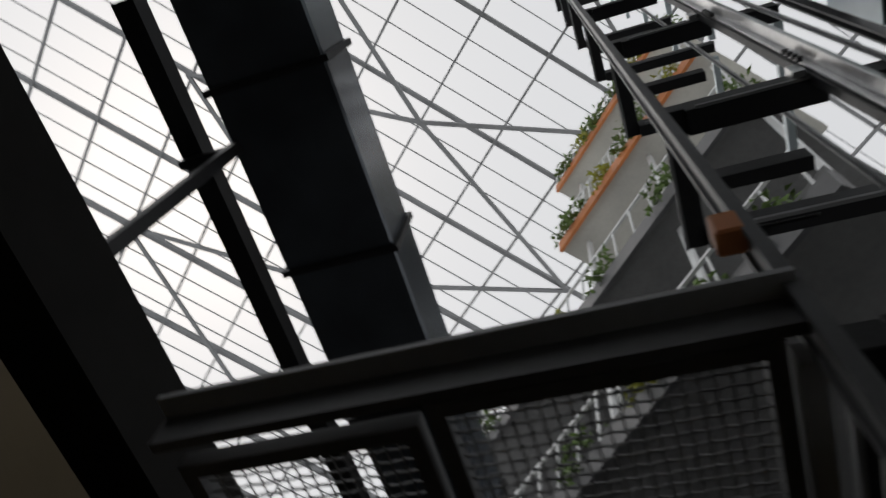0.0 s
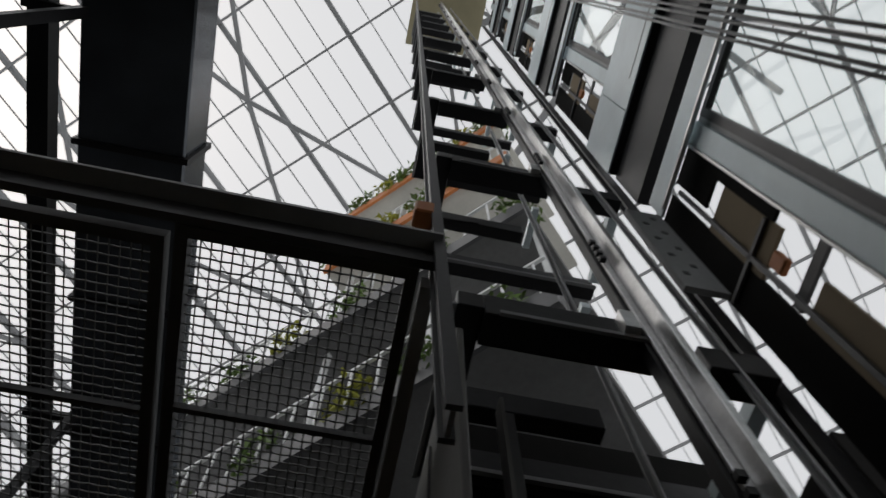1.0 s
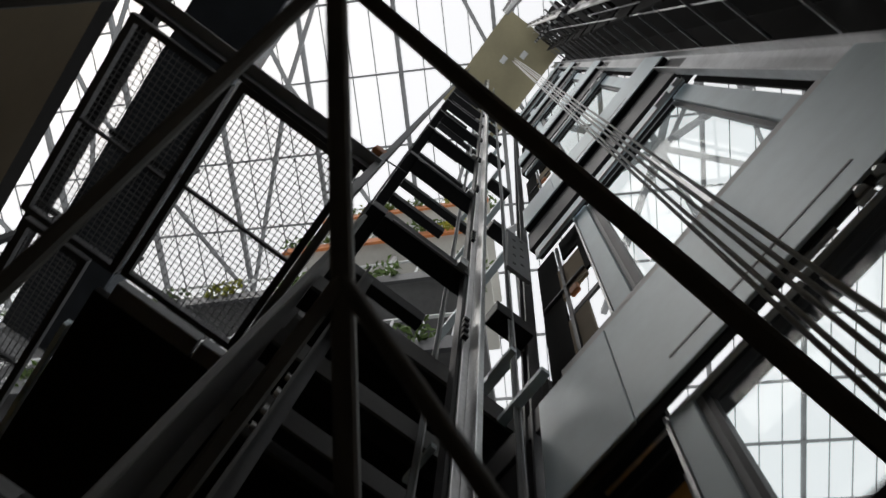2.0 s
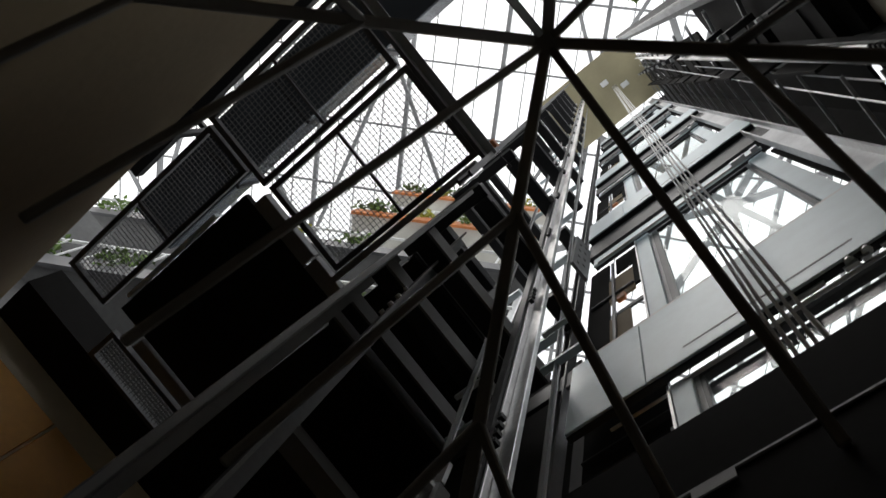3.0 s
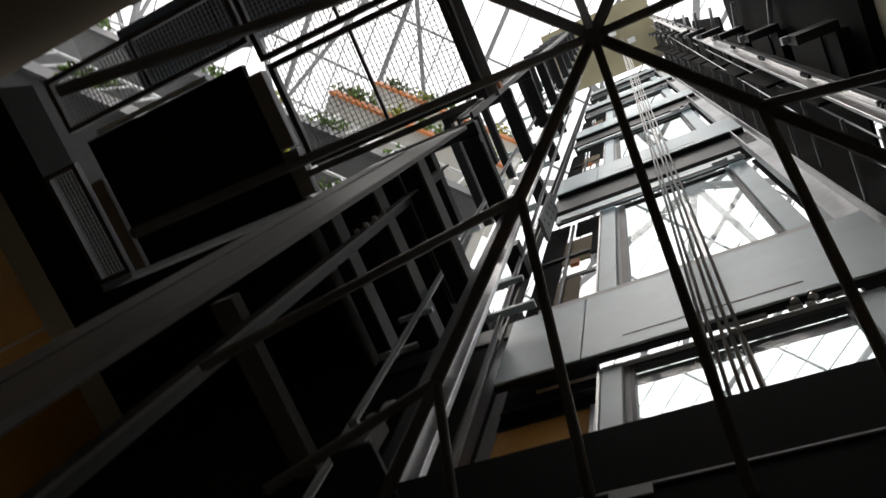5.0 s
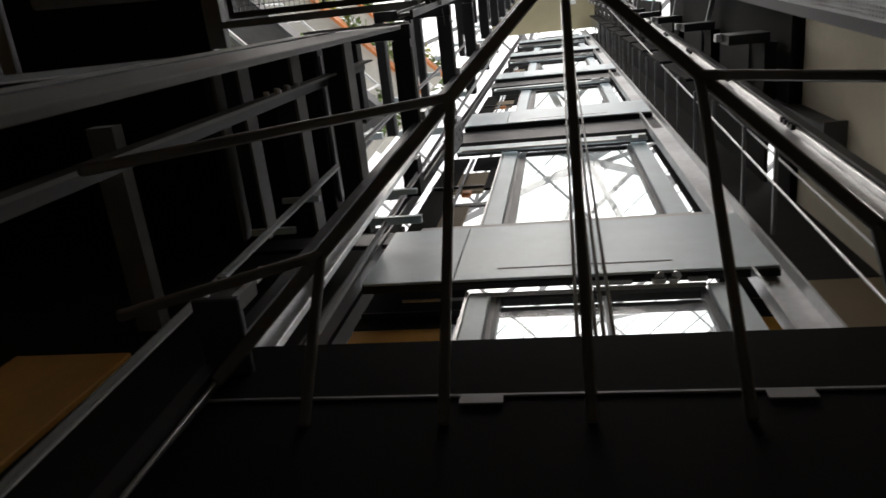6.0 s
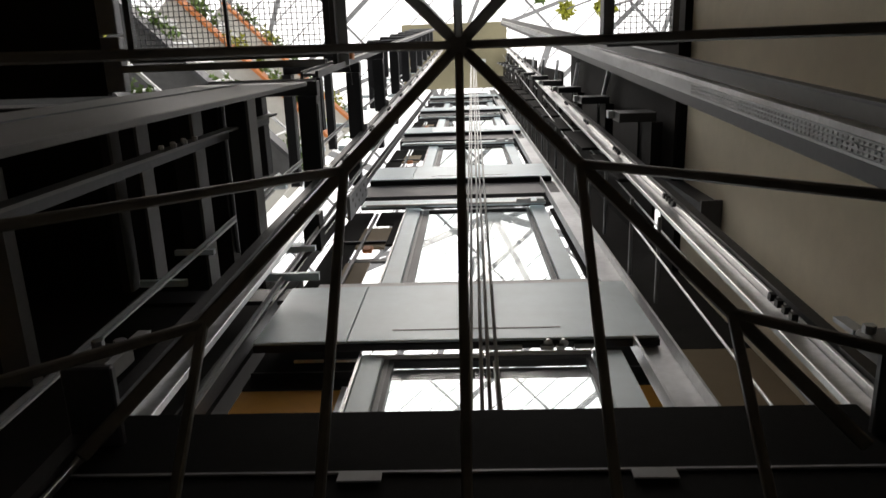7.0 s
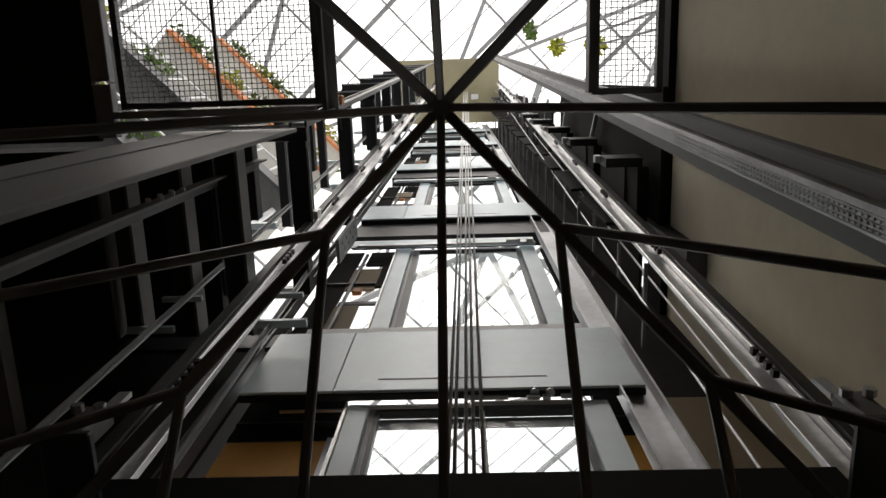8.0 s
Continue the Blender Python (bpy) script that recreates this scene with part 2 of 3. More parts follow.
boxes("body", RUST, sensor, (-0.03, 0.03, -0.03, 0.03, 0, 0.09), bevel=0.006)
bm = bmesh.new()
rod(bm, (0.0, 0.03, 0.04), (0.02, 0.16, 0.0), 0.004)
part("cable", bm, BLACK, sensor)

# dark duct that crosses above the mesh floor
duct = thing("ventilation_duct", "dark glossy sheet steel duct above the mesh panels", "duct", "", (0, 0, 7.26))
boxes("trunk", DARKGLOSS, duct, (-3.6, 0.35, -1.42, -0.90, 0, 0.35), bevel=0.01)
for k in range(4):
    boxes("joint_flange", BLACK, duct, (-2.7 + k * 0.85, -2.67 + k * 0.85, -1.44, -0.88, -0.02, 0.37))
for hx in (-2.6, -0.4):
    boxes("cross_bar", BLACK, duct, (hx, hx + 0.04, -1.66, -1.42, -0.05, -0.002))
    boxes("stand", BLACK, duct, (hx, hx + 0.05, -1.42, -1.38, -1.26, -0.001))
boxes("side_rail", BLACK, duct, (-3.4, 0.3, -1.66, -1.56, 0.0, 0.10))

# ---- the landing side, storey by storey ----
STOREY = 3.6
WALL_Y = 1.31


def landing_beam(z, n):
    b = thing("landing_beam", "light grey sheet steel fascia beam under a lift landing", "beam", "landing beams", (0.032, WALL_Y, z))
    boxes("fascia", LIGHT, b, (-0.785, -0.42, 0, 0.012, 0, 0.67), bevel=0.003)
    boxes("fascia", LIGHT, b, (-0.417, 0.785, 0, 0.012, 0, 0.67), bevel=0.003)
    boxes("underside", BLACK, b, (-0.785, 0.785, 0.014, 0.10 if n else 0.04, -0.006, 0.03))
    boxes("sill", WHITE, b, (-0.70, 0.70, 0.06, 0.16, 0.84, 0.90))
    boxes("backing", BLACK, b, (-0.785, 0.785, 0.014, 0.05, 0.03, 0.66))
    boxes("scuff", GREY, b, (-0.25, 0.42, -0.002, -0.0005, 0.10 + 0.01 * n, 0.110 + 0.01 * n), label="dark scuff mark")
    if n > 0:
        boxes("track_cover", BLACK, b, (-0.80, 0.80, 0.05, 0.16, -0.50, -0.01))
        boxes("door_track", LIGHT, b, (-0.745, 0.64, 0.045, 0.058, -0.90, -0.68), bevel=0.003)
        boxes("track_lip", GALV, b, (-0.70, 0.64, 0.03, 0.044, -0.915, -0.90))
        bm = bmesh.new()
        for k, w in enumerate((0.09, 0.03, 0.05)):
            box(bm, 0.42 + k * 0.075, 0.42 + k * 0.075 + w, 0.0, 0.028, -0.965 + 0.015 * (k % 2), -0.918)
        part("lock", bm, ZINC, b)
    else:
        boxes("track_cover", BLACK, b, (-0.80, 0.80, 0.12, 0.16, -0.02, -0.008))
        for x in (0.36, 0.42):
            bm = bmesh.new()
            rod(bm, (x, 0.02, 0.0), (x, 0.02, -0.012), 0.018, 12)
            part("roller", bm, GALV, b)
        bm = bmesh.new()
        for k, (u, w) in enumerate(((0.10, 0.16), (0.33, 0.05), (0.39, 0.03), (0.46, 0.07))):
            box(bm, u, u + w, 0.024, 0.041, -0.020 - 0.006 * (k % 3), -0.008)
        part("lock", bm, GALV, b)
        boxes("door_track", WHITE, b, (-0.30, 0.115, 0.042, 0.054, -0.055, -0.040))
        boxes("door_track", WHITE, b, (0.118, 0.52, 0.042, 0.054, -0.040, -0.025))
        boxes("track_lip", GALV, b, (-0.62, -0.31, 0.06, 0.07, -0.04, -0.03))
    return b


def landing_door(z0, z1, n, y=1.42):
    d = thing("landing_door", "glazed sliding lift landing door in light grey jambs", "lift door", "landing doors", (0.023, y, z0))
    h = z1 - z0
    j0, j1 = (-0.388, -0.285) if n else (-0.345, -0.262)
    boxes("jamb", LIGHT, d, (j0, j1, -0.03, 0.03, 0, h), bevel=0.004)
    boxes("jamb_fold", GREY, d, (j1 + 0.001, j1 + 0.022, -0.012, 0.03, 0, h))
    boxes("jamb_strip", GALV, d, (j0 - 0.012, j0 - 0.001, -0.035, 0.02, 0, h))
    boxes("jamb", LIGHT, d, (0.535, 0.645, -0.03, 0.03, 0, h), bevel=0.004)
    leaf = boxes("leaf_frame", BLACK, d, (j1 + 0.023, -0.222, -0.015, 0.015, 0, h), (0.505, 0.53, -0.015, 0.015, 0, h), (-0.222, 0.505, -0.015, 0.015, 0, 0.025), (-0.222, 0.505, -0.015, 0.015, h - 0.04, h))
    pane = boxes("pane", GLASS, leaf, (-0.222, 0.15, -0.004, 0.004, 0.04, h - 0.04))
    pane.visible_shadow = False
    pane = boxes("pane", GLASS, leaf, (0.18, 0.505, -0.004, 0.004, 0.04, h - 0.04))
    pane.visible_shadow = False
    if n > 0:
        boxes("side_infill", SHADEBLACK, d, (-0.82, -0.66, 0.02, 0.035, -0.25, h + 0.1))
        boxes("side_infill", DIMPLASTER, d, (-0.66, -0.52, 0.02, 0.035, -0.25, h * 0.32))
        boxes("side_infill", DIMPLASTER, d, (-0.66, -0.47, 0.02, 0.035, h * 0.50, h * 0.78))
        boxes("side_infill", SHADEBLACK, d, (-0.60, -0.47, 0.02, 0.035, h * 0.84, h + 0.1))
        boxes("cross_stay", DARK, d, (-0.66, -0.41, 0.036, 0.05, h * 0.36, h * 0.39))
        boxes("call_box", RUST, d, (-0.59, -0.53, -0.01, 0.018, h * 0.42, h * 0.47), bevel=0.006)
        boxes("side_infill", SHADEBLACK, d, (-0.47, -0.405, 0.02, 0.035, 0.9 + 0.1 * (n % 3), h + 0.1))
        boxes("side_infill", SHADEBLACK, d, (0.70, 0.80, 0.02, 0.035, -0.25, h + 0.1))
        boxes("infill_bar", DARK, d, (-0.63, -0.61, 0.004, 0.018, 0.0, h))
        boxes("infill_bar", DARK, d, (-0.80, -0.47, 0.004, 0.018, h * 0.55, h * 0.55 + 0.02))
    boxes("meeting_stile", WHITE if n == 0 else GALV, leaf, (0.155, 0.175, -0.012, 0.012, 0.04, h - 0.04))
    return d


for n in range(5):
    z = 4.24 + STOREY * n
    landing_beam(z, n)
    landing_door(z + 0.92, z + 2.78, n + 1)
landing_door(1.9, 4.215, 0, 1.385)
for x0, x1 in ((-0.78, -0.375), (0.655, 0.86)):
    p = thing("cladding_panel", "orange cladding panel beside the lowest lift door", "panel", "orange panels", (0, 1.46, 0))
    boxes("sheet", ORANGE, p, (x0, x1, 0, 0.02, 0.0, 4.13), bevel=0.004)
    boxes("head_strip", SOFFIT, p, (x0, x1, -0.004, 0.02, 4.135, 4.62))
    boxes("edge_strip", ZINC, p, (x1 - 0.02, x1, -0.012, -0.001, 0.0, 4.13))

# vertical posts of the landing side
for x0, x1, mat, lab in ((0.715, 0.858, ZINC, "grey steel channel post beside the landing doors"), (-0.84, -0.79, DARK, "dark steel post beside the landing doors")):
    post = thing("shaft_post", lab, "post", "shaft posts", (0, 1.36, 0))
    boxes("back", mat, post, (x0, x1, 0.0, 0.012, 0, 21.9))
    boxes("lip", mat, post, (x0, x0 + 0.01, -0.05, -0.001, 0, 21.9))
    boxes("lip", mat, post, (x1 - 0.01, x1, -0.05, -0.001, 0, 21.9))

# ---- guide rails with their clips; the shaft leans slightly towards its back ----
LEAN_X, LEAN_Y = 0.0097, -0.0424


def lean(ob, x, y):
    """Stands ob along the line of the shaft that passes (x, y) five metres up."""
    ob.location = (x - 5 * LEAN_X, y - 5 * LEAN_Y, 0)
    ob.rotation_euler = (-math.atan(LEAN_Y), math.atan(LEAN_X), 0)
    return ob


RAIL_Y = 0.957
for x, s in ((-0.651, 1), (0.985, -1)):
    rail = lean(thing("guide_rail", "worn bright steel lift guide rail running up the shaft", "guide rail", "guide rails"), x, RAIL_Y)
    boxes("flange", GALV, rail, (-0.045 * s, -0.033 * s, -0.036, 0.036, 0, 21.9), bevel=0.002)
    boxes("blade", GALV, rail, (-0.032 * s, 0.025 * s, -0.011, 0.011, 0, 21.9), bevel=0.002)
    boxes("backing_channel", BLACK, rail, (-0.085 * s, -0.047 * s, -0.05, 0.03, 0, 21.9))
    for k in range(16):
        z = 2.3 + k * 1.25
        for j in range(4):
            boxes("bolt", BLACK, rail, (-0.03 * s, -0.012 * s, -0.052, -0.03, z + j * 0.05, z + j * 0.05 + 0.022))
# thin counterweight rails
for x, y in ((-0.747, 1.20), (-1.065, 1.02)):
    r = lean(thing("counterweight_rail", "thin steel rail of the counterweight", "rail", "counterweight rails"), x, y)
    boxes("flange", ZINC, r, (-0.013, 0.013, 0, 0.006, 0, 21.9))
    boxes("blade", GREY, r, (-0.003, 0.003, -0.018, -0.001, 0, 21.9))
# thin stay rods on the other side
for x, y in ((0.95, 1.16), (1.03, 1.12), (1.08, 1.05)):
    bm = bmesh.new()
    rod(bm, (0, 0, 0), (0, 0, 21.9), 0.005, 6)
    tagged(lean(part("stay_rod", bm, ZINC), x, y), "thin vertical steel stay rod in the shaft", "rod", "stay rods")

# ---- hoisting ropes ----
for x in (0.088, 0.107, 0.140, 0.163, 0.191):
    bm = bmesh.new()
    rod(bm, (0, 0, 0.5), (0, 0, 21.9), 0.0065, 8)
    tagged(lean(part("hoisting_rope", bm, ROPE, smooth=True), x, 1.17), "taut steel hoisting rope of the lift", "rope", "hoisting ropes")

# ---- top of the shaft ----
head = structure("shaft_head", OLIVESHADE, "olive underside of the lift machine room, colour darkened for shade", "ceiling", (-1.6, 1.22, -0.42, 1.3, 21.95, 23.0))
for x, y in ((0.15, 0.25), (0.55, 0.60)):
    lamp = thing("rope_guide", "small white rope guide under the machine room", "fitting", "rope guides", (x, y, 21.95))
    boxes("plate", WHITE, lamp, (-0.10, 0.10, -0.07, 0.07, -0.05, 0.0))

# ---- counterweight side: brackets and panel ----
panel = thing("grey_screen", "grey painted steel panel standing beside the counterweight", "panel", "", (0, 0.372, 0))
boxes("sheet", PANELGREY, panel, (-1.287, -0.725, 0.0, 0.02, 0, 5.48), bevel=0.003)
boxes("edge_fold", PANELGREY, panel, (-1.305, -1.288, 0.0, 0.06, 0, 5.48))
boxes("face_rib", DARK, panel, (-1.05, -1.042, -0.006, -0.001, 0, 5.40))


def bracket(z, y0):
    b = thing("rail_bracket", "dark steel bracket of the counterweight guide", "bracket", "rail brackets", (-0.692, y0, z))
    boxes("front_arm", BLACK, b, (-0.58, 0.0, 0.0, 0.075, -0.043, 0.043), bevel=0.003)
    boxes("front_lip", GREY, b, (-0.58, 0.0, -0.015, -0.001, -0.05, -0.038))
    boxes("leg", BLACK, b, (-0.105, -0.005, 0.076, 0.57, -0.06, 0.06), bevel=0.003)
    boxes("leg", BLACK, b, (-0.135, -0.04, 0.72, 0.93, -0.06, 0.06), bevel=0.003)
    boxes("leg_lip", GREY, b, (-0.004, 0.007, 0.115, 0.57, -0.068, -0.05))
    boxes("inner_leg", BLACK, b, (-0.59, -0.52, 0.076, 0.93, -0.06, 0.06), bevel=0.003)
    boxes("inner_lip", GREY, b, (-0.518, -0.502, 0.115, 0.93, -0.068, -0.05))
    boxes("mid_leg", BLACK, b, (-0.36, -0.30, 0.076, 0.50, -0.05, 0.05), bevel=0.003)
    boxes("rear_arm", LIGHT, b, (-0.95, -0.64, 0.90, 0.95, -0.03, 0.03))
    boxes("rear_arm", LIGHT, b, (-0.50, -0.136, 0.90, 0.95, -0.03, 0.03))
    boxes("clamp", GALV, b, (-0.03, 0.03, RAIL_Y + LEAN_Y * (z - 5) - 0.10 - y0, RAIL_Y + LEAN_Y * (z - 5) - 0.055 - y0, -0.05, 0.05))
    return b


for k in range(0, 10):
    z = 5.60 + 1.64 * k
    bracket(z, 0.372 + LEAN_Y * (z - 5.60))
# base frame of the counterweight guide: a row of legs with a pale rear flange
base = thing("base_frame", "dark steel base frame with legs and a pale rear flange", "steel frame", "", (0.05, -0.02, 4.83))
for x, w in ((-0.90, 0.09), (-1.15, 0.09), (-1.40, 0.07), (-1.52, 0.04)):
    boxes("leg", BLACK, base, (x - w, x, 0.42, 1.285, -0.05, 0.06))
    boxes("leg_face", PANELGREY, base, (x + 0.001, x + 0.014, 0.42, 1.285, -0.06, 0.06))
boxes("rear_flange", LIGHT, base, (-1.457, -1.244, 1.225, 1.255, -0.09, -0.062))
boxes("rear_flange", LIGHT, base, (-1.278, -1.10, 1.085, 1.108, -0.09, -0.062))
boxes("rear_flange", LIGHT, base, (-0.879, -0.634, 1.205, 1.240, -0.09, -0.062))
boxes("rear_flange", LIGHT, base, (-0.77, -0.64, 1.080, 1.103, -0.09, -0.062))
boxes("rear_web", BLACK, base, (-1.54, -0.60, 1.34, 1.36, -0.07, 0.10))
up = thing("angle_upright", "grey steel angle upright with bolts beside the panel", "post", "", (-0.915, 0.525, 0))
boxes("front_leaf", PANELGREY, up, (-0.026, 0.026, 0, 0.010, 0, 5.45))
boxes("side_leaf", DARK, up, (-0.026, -0.018, 0.011, 0.05, 0, 5.45))
for k in range(6):
    bm = bmesh.new()
    rod(bm, (-0.012 + 0.024 * (k % 2), -0.014, 4.05 + 0.05 * k), (-0.012 + 0.024 * (k % 2), 0.0, 4.05 + 0.05 * k), 0.010, 6)
    part("bolt", bm, GALV, up)
# bolted joint plate with holes
jp = thing("joint_plate", "pale perforated joint plate on the guide rail", "plate", "", (-0.60, 1.06, 5.75))
boxes("plate", GREY, jp, (-0.01, 0.01, -0.02, 0.12, 0, 0.75))
for k in range(8):
    boxes("hole", BLACK, jp, (0.0105, 0.0125, 0.01 + 0.05 * (k % 2), 0.03 + 0.05 * (k % 2), 0.1 + 0.08 * k, 0.125 + 0.08 * k))

# ---- other side: duct, brackets ----
dt = thing("cable_duct", "ribbed zinc cable duct running up the shaft", "cable duct")
a, b = Vector((1.10, -0.40, 21.9)), Vector((1.10, 0.60, 1.6))
RIBS = [(-0.030 + 0.009 * k, 0.005, 0.062, ZINC, "rib") for k in range(6)]
for off, w, h, m, nm in [(-0.008, 0.062, 0.050, ZINC, "tray"), (-0.090, 0.055, 0.020, PANELGREY, "wall_flange"), (-0.118, 0.010, 0.040, DARK, "edge_strip"), (-0.047, 0.018, 0.074, GALV, "ridge"), (0.047, 0.046, 0.050, DARK, "side_face")] + RIBS:
    bm = bmesh.new()
    bar(bm, a + Vector((0, off, 0)), b + Vector((0, off, 0)), h, w, (0, 1, 0))
    part(nm, bm, m, dt)
bm = bmesh.new()
for k in range(90):
    at = a.lerp(b, 0.84 + 0.0013 * k)
    for off in (-0.024, -0.010, 0.004):
        box(bm, at.x - 0.0355, at.x - 0.0305, at.y + off - 0.004, at.y + off + 0.004, at.z - 0.006, at.z + 0.006)
part("stud_strip", bm, GALV, dt, "rows of small bright studs")
for k in range(12):
    z = 5.75 + 1.33 * k
    b = thing("side_bracket", "black steel bracket between guide rail and shaft wall", "bracket", "side brackets", (0.93, 0.60, z))
    boxes("plate", BLACK, b, (0, 0.20, 0, 0.05, -0.10, 0.10))
    boxes("foot", SOFFIT, b, (0.17, 0.23, 0.051, 0.35, -0.12, 0.12))
    boxes("clip", ZINC, b, (-0.03, 0.0, 0.0, 0.04, 0.06, 0.12))
    boxes("tie_bar", GREY, b, (0.02, 0.036, 0.42, 0.84, -0.36, -0.34))
    boxes("tie_bar", GREY, b, (0.05, 0.066, 0.42, 0.84, -0.80, -0.78))
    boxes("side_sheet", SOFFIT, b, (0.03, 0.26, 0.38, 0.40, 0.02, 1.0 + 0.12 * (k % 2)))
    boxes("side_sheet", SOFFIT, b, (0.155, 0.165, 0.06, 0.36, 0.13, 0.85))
post = thing("shaft_post", "black steel post at the corner of the shaft", "post", "shaft posts", (1.16, 0.95, 0))
boxes("post", BLACK, post, (0, 0.085, 0, 0.12, 4.9, 21.9))
boxes("foot_plate", DARK, post, (-0.01, 0.085, -0.02, 0.14, 4.88, 4.898))
brace = thing("lattice_brace", "grey diagonal bracing of the shaft tower", "bracing")
for k in range(10):
    z = 7 + k * 1.5
    bm = bmesh.new()
    bar(bm, (1.13, 0.40, z), (1.15, 1.0, z + 0.75), 0.03, 0.02)
    part("diagonal", bm, ZINC, brace)

# ---- car roof cage ----
HUB = Vector((0.086, 0.222, 3.55))
S, DROP, EAVE = 0.269, 0.260, 2.72
web = thing("lift_car_roof", "dark steel pyramid cage roof of the lift car", "lift car roof", "", HUB)


def strut(name, a, b, w, h):
    bm = bmesh.new()
    bar(bm, a, b, w, h, bevel=0.004)
    return part(name, bm, CAGE, web)


E, F, G = EAVE, 2.96, 3.1
for sx in (-1, 1):
    for sy in (-1, 1):
        strut("hip", (0, 0, 0), (sx * E * S, sy * E * S, -E * DROP), 0.028, 0.020)
        for k in (1, 2):
            strut("rafter", (sx * k * S, sy * k * S, -k * DROP), (sx * k * S, sy * F * S, -F * DROP), 0.021, 0.017)
            strut("rafter", (sx * k * S, sy * k * S, -k * DROP), (sx * G * S, sy * k * S, -G * DROP), 0.021, 0.017)
for dx, dy in ((1, 0), (-1, 0), (0, 1), (0, -1)):
    r = G if dx else F
    strut("rafter", (0, 0, 0), (dx * r * S, dy * r * S, -r * DROP), 0.021, 0.017)
bm = bmesh.new()
rod(bm, (0, 0, -0.03), (0, 0, 0.02), 0.036, 12)
part("hub", bm, CAGE, web)
# head beam: its colour carries the shade of the enclosed car
header = thing("lift_car_header", "black steel head beam of the lift car with a pale seam", "beam", "", (0.1, 1.02, 3.13))
boxes("upper_beam", SHADEBLACK, header, (-0.80, 0.85, 0, 0.06, -0.245, 0))
boxes("lower_beam", SHADEBLACK, header, (-0.80, 0.85, 0.002, 0.06, -1.5, -0.251))
boxes("seam", GREY, header, (-0.80, 0.85, -0.004, 0.001, -0.251, -0.245))
for x in (-0.22, 0.34):
    boxes("tab", GREY, header, (x - 0.042, x + 0.042, -0.008, -0.0045, -0.285, -0.255))

for x, sgn in ((-0.70, -1), (0.97, 1)):
    shoe = thing("guide_shoe", "grey cast guide shoe of the lift car on its rail", "guide shoe", "guide shoes", (x, 0.86, 3.02))
    boxes("housing", PANELGREY, shoe, (-0.035, 0.035, -0.015, 0.035, 0, 0.13), bevel=0.008)
    boxes("base", DARK, shoe, (-0.055, 0.055, -0.02, 0.165, -0.022, -0.001), bevel=0.004)
    for k in range(2):
        bm = bmesh.new()
        rod(bm, (-0.025 + 0.05 * k, -0.036, 0.09), (-0.025 + 0.05 * k, -0.018, 0.09), 0.014, 6)
        part("bolt", bm, GALV, shoe)
    bm = bmesh.new()
    bar(bm, (-sgn * 0.02, 0.0, 0.131), (-sgn * 0.02, 0.0, 0.22), 0.03, 0.012)
    part("oiler", bm, ZINC, shoe)

# ---- galleries of the hall ----
def gallery(z, k):
    g = thing("gallery", "hall gallery with an orange fascia, white rail and hanging plants", "balcony", "galleries", (0.1, 0.15, z))
    g.rotation_euler = (0, 0, radians(45))
    d = 3.7
    # lower slabs take dark concrete in place of dim light; fascias darker too
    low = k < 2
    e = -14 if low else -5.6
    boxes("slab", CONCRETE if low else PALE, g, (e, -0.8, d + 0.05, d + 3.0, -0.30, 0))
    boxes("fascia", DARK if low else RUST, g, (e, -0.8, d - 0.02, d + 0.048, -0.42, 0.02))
    boxes("hand_rail", WHITE, g, (e, -0.8, d - 0.01, d + 0.04, 1.0, 1.06))
    step = 0.5 if low else 0.2
    for j in range(int((-0.84 - e) / step) + 1):
        boxes("baluster", WHITE, g, (e + j * step, e + 0.035 + j * step, d, d + 0.03, 0.021, 0.999))
    boxes("planter", CONCRETE, g, (e, -0.8, d + 0.07, d + 0.30, 0.001, 0.30))
    if k:
        for u in (-5.2, -3.0, -0.95):
            boxes("column", WHITE, g, (u, u + 0.10, d + 0.40, d + 0.50, -3.599, -0.301), bevel=0.01)
    return g


def plant(at, r, drop, mat, seed):
    rnd = random.Random(seed)
    bm = bmesh.new()
    for i in range(170):
        a, u = rnd.uniform(0, 2 * math.pi), rnd.random()
        p = Vector((math.cos(a) * r * rnd.random() ** 0.6, math.sin(a) * r * rnd.random() ** 0.6, r * 0.5 - u * drop))
        q = Euler((rnd.uniform(-1.2, 1.2), rnd.uniform(-1.2, 1.2), rnd.uniform(0, 6.28))).to_matrix()
        l, w = rnd.uniform(0.08, 0.2), rnd.uniform(0.03, 0.06)
        vs = [bm.verts.new(p + q @ Vector(c)) for c in ((0, 0, 0), (w, l * 0.5, 0.02), (0, l, -0.03), (-w, l * 0.5, 0.02))]
        bm.faces.new(vs)
    ob = thing("hanging_plant", "leafy yellow-green hanging plant on the gallery rail" if mat is LEAF_Y else "leafy green hanging plant on the gallery rail", "plant", "gallery plants", at)
    tagged(part("foliage", bm, mat, ob), kind="stuff")
    bm = bmesh.new()
    rod(bm, (0, 0, -0.35), (0.03, 0.02, 0.1), 0.012, 6)
    part("stem", bm, mat, ob)
    return ob


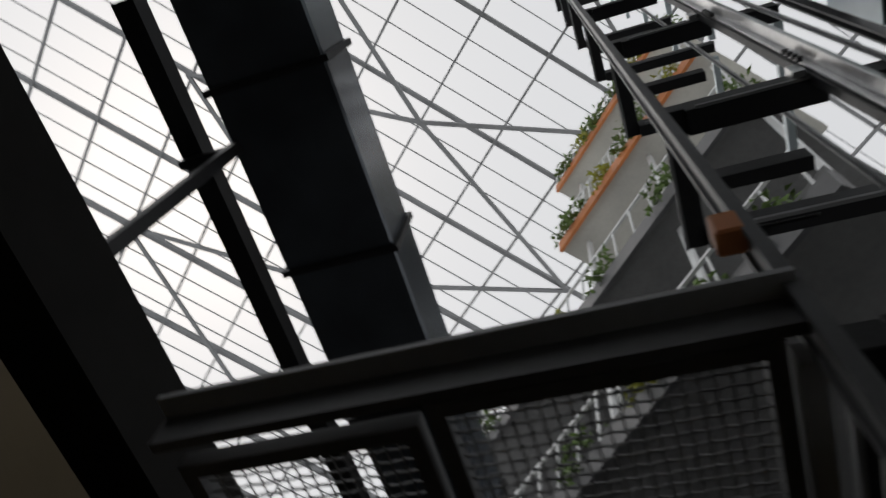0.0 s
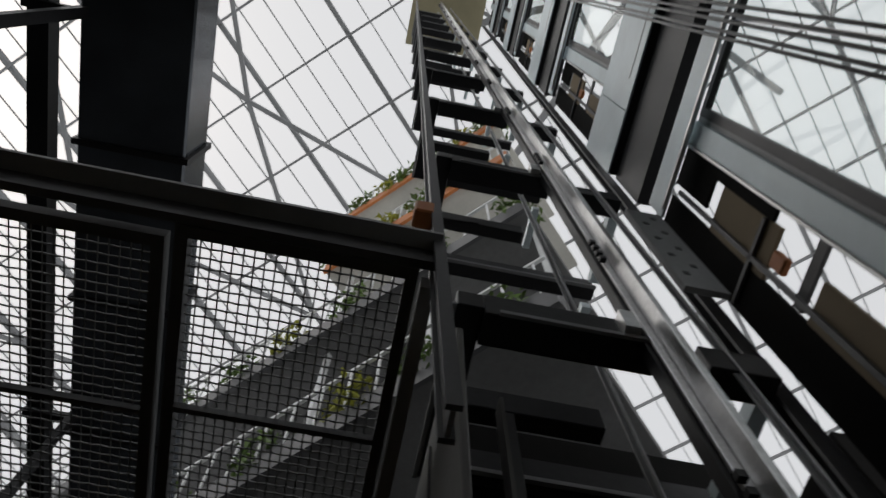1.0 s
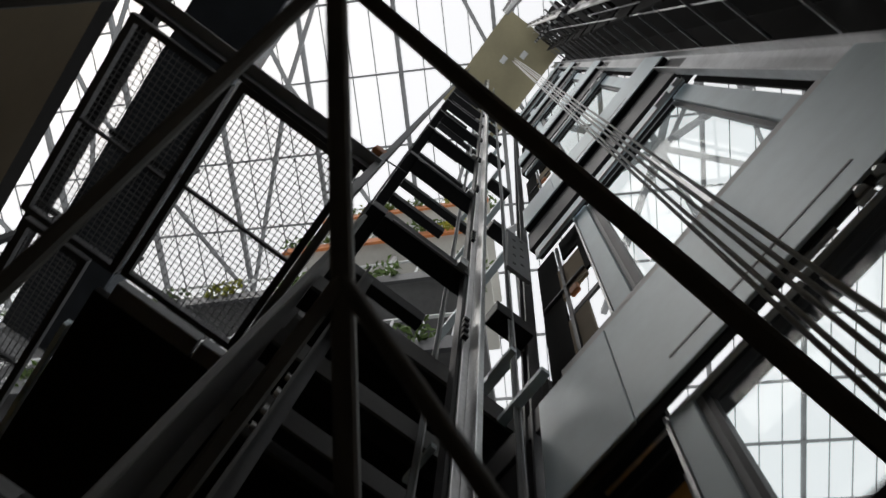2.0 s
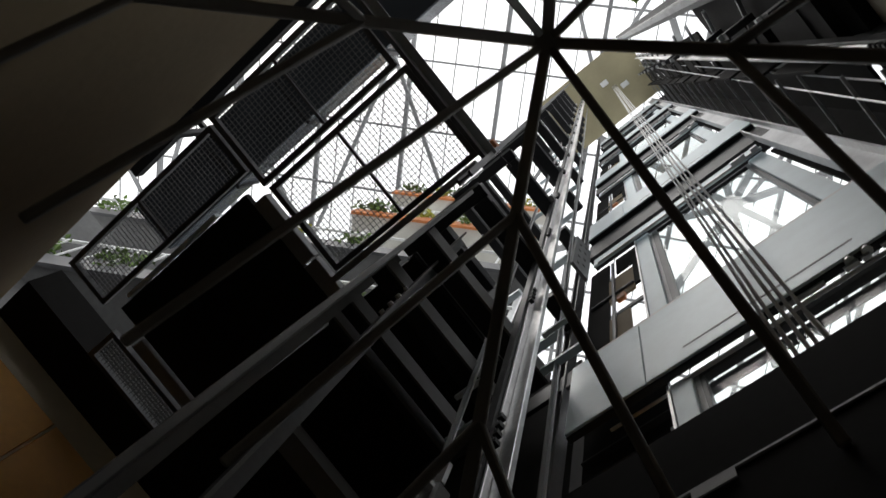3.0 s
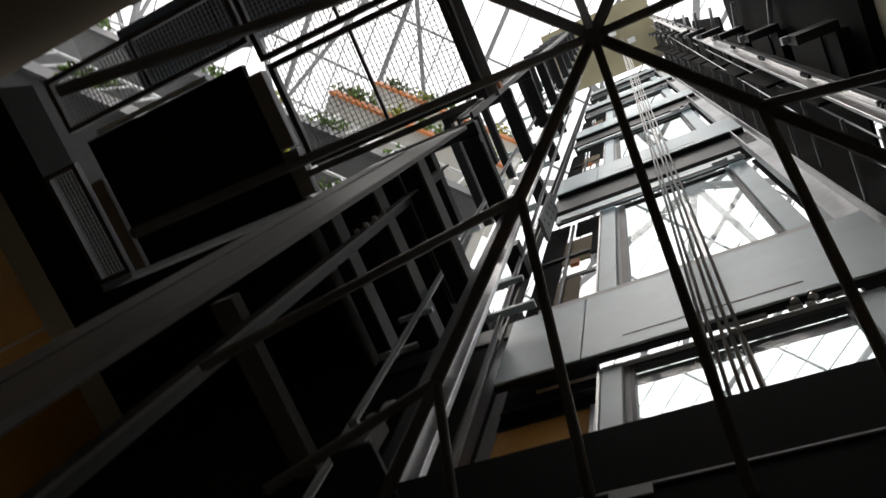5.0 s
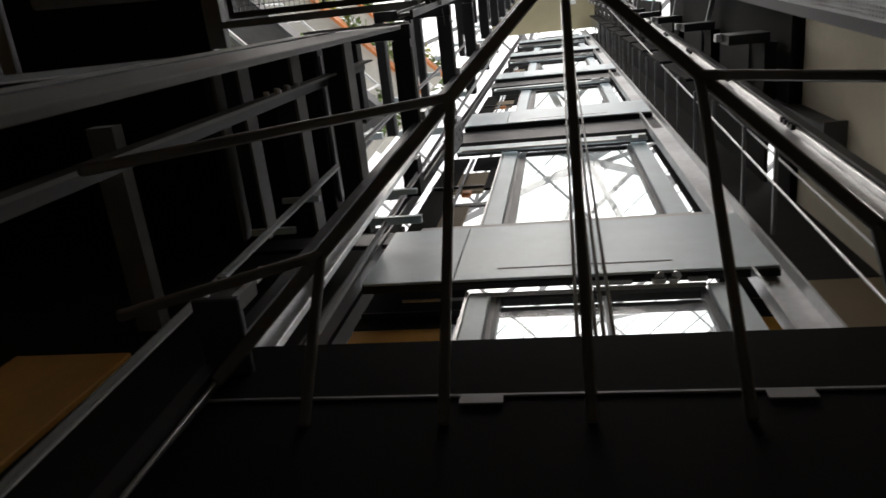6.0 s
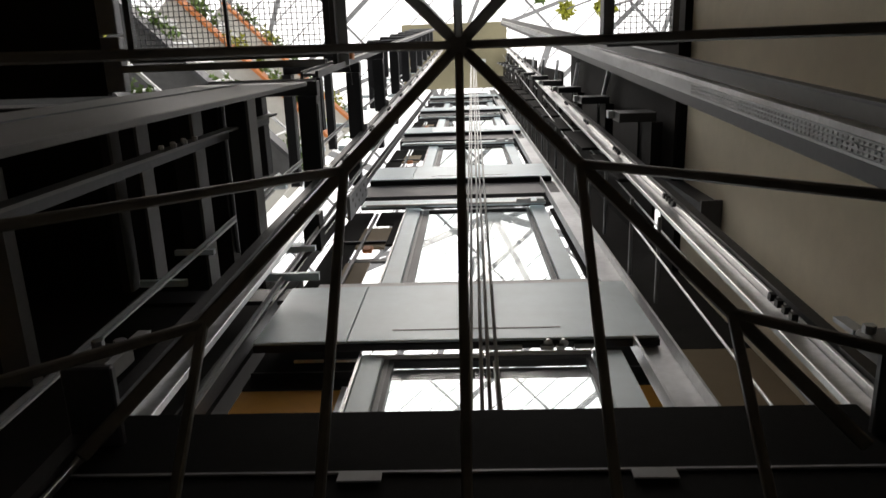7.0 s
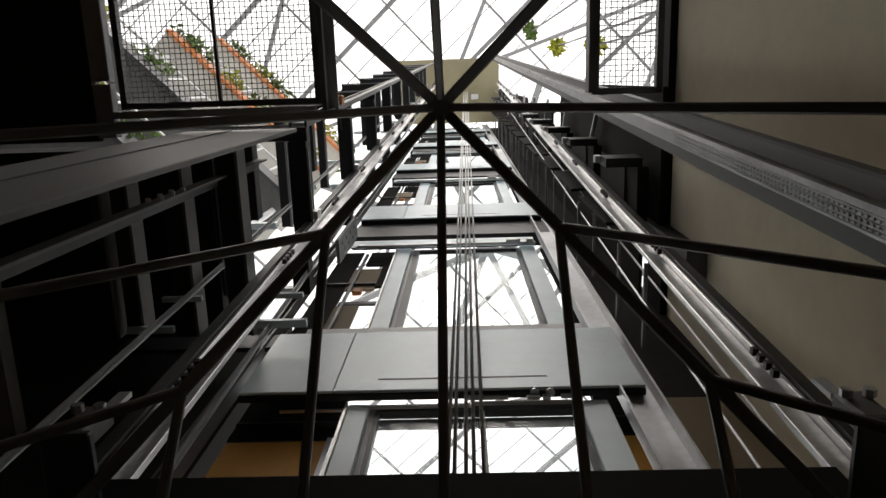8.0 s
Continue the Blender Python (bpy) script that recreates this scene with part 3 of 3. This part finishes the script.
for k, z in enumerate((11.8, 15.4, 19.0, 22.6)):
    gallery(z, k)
    for j in range(7):
        s = (-10 + j * 1.45 if k < 2 else -5.2 + j * 0.65) + 0.3 * math.sin(k * 3 + j * 5)
        d = 3.87
        c = math.sqrt(0.5)
        plant((0.1 + c * (s - d), 0.15 + c * (s + d), z + 0.35), 0.42, 0.75, LEAF_Y if (j + k) % 4 == 0 else LEAF, 10 * k + j)
for k, (x, y, z) in enumerate(((2.6, -0.60, 20.5), (2.0, -1.0, 21.0), (2.9, -0.45, 17.0))):
    plant((x, y, z), 0.15, 0.32, LEAF if k == 1 else LEAF_Y, 100 + k)
    bm = bmesh.new()
    rod(bm, (x, y, 5.8), (x, y, z - 0.05), 0.02, 6)
    tagged(part("plant_pole", bm, DARK), "thin dark pole carrying a climbing plant", "pole", "plant poles")

# ---- glass roof, turned by an eighth against the shaft ----
roof = thing("glass_roof", "glazed hall roof with grey bars and trusses", "roof", "", (0, 0, 29), kind="structure")
roof.rotation_euler = (0, 0, radians(47))
bm = bmesh.new()
for k in range(-11, 12):
    bar(bm, (-30, k * 2.6, 0), (30, k * 2.6, 0), 0.075, 0.14)
part("purlins", bm, ROOFBAR, roof)
bm = bmesh.new()
for k in range(-8, 9):
    bar(bm, (k * 3.5, -30, 0.2), (k * 3.5, 30, 0.2), 0.15, 0.20)
part("ribs", bm, ROOFBAR, roof)
bm = bmesh.new()
for k in range(-30, 31):
    bar(bm, (k * 0.88, -30, 0.12), (k * 0.88, 30, 0.12), 0.034, 0.05)
part("glazing_bars", bm, ROOFBAR, roof)
bm = bmesh.new()
for k in range(-3, 4):
    for s in (-1, 1):
        bar(bm, (k * 7, 0, -2.2), (k * 7 + s * 3.5, 8, 0), 0.13, 0.13)
        bar(bm, (k * 7, 0, -2.2), (k * 7 + s * 3.5, -8, 0), 0.13, 0.13)
part("struts", bm, ROOFBAR, roof)
star = thing("roof_strut_star", "grey steel struts spreading from a node under the roof", "roof truss", "", (0.98, 6.07, 27.2))
for k in range(8):
    a = radians(20 + 45 * k)
    bm = bmesh.new()
    bar(bm, (0.2 * math.cos(a), 0.2 * math.sin(a), 0.05), (6.5 * math.cos(a), 6.5 * math.sin(a), 1.5), 0.22, 0.22)
    part("strut", bm, ROOFBAR, star)
bm = bmesh.new()
rod(bm, (0, 0, -0.3), (0, 0, 0.3), 0.28, 10)
part("node", bm, ROOFBAR, star)
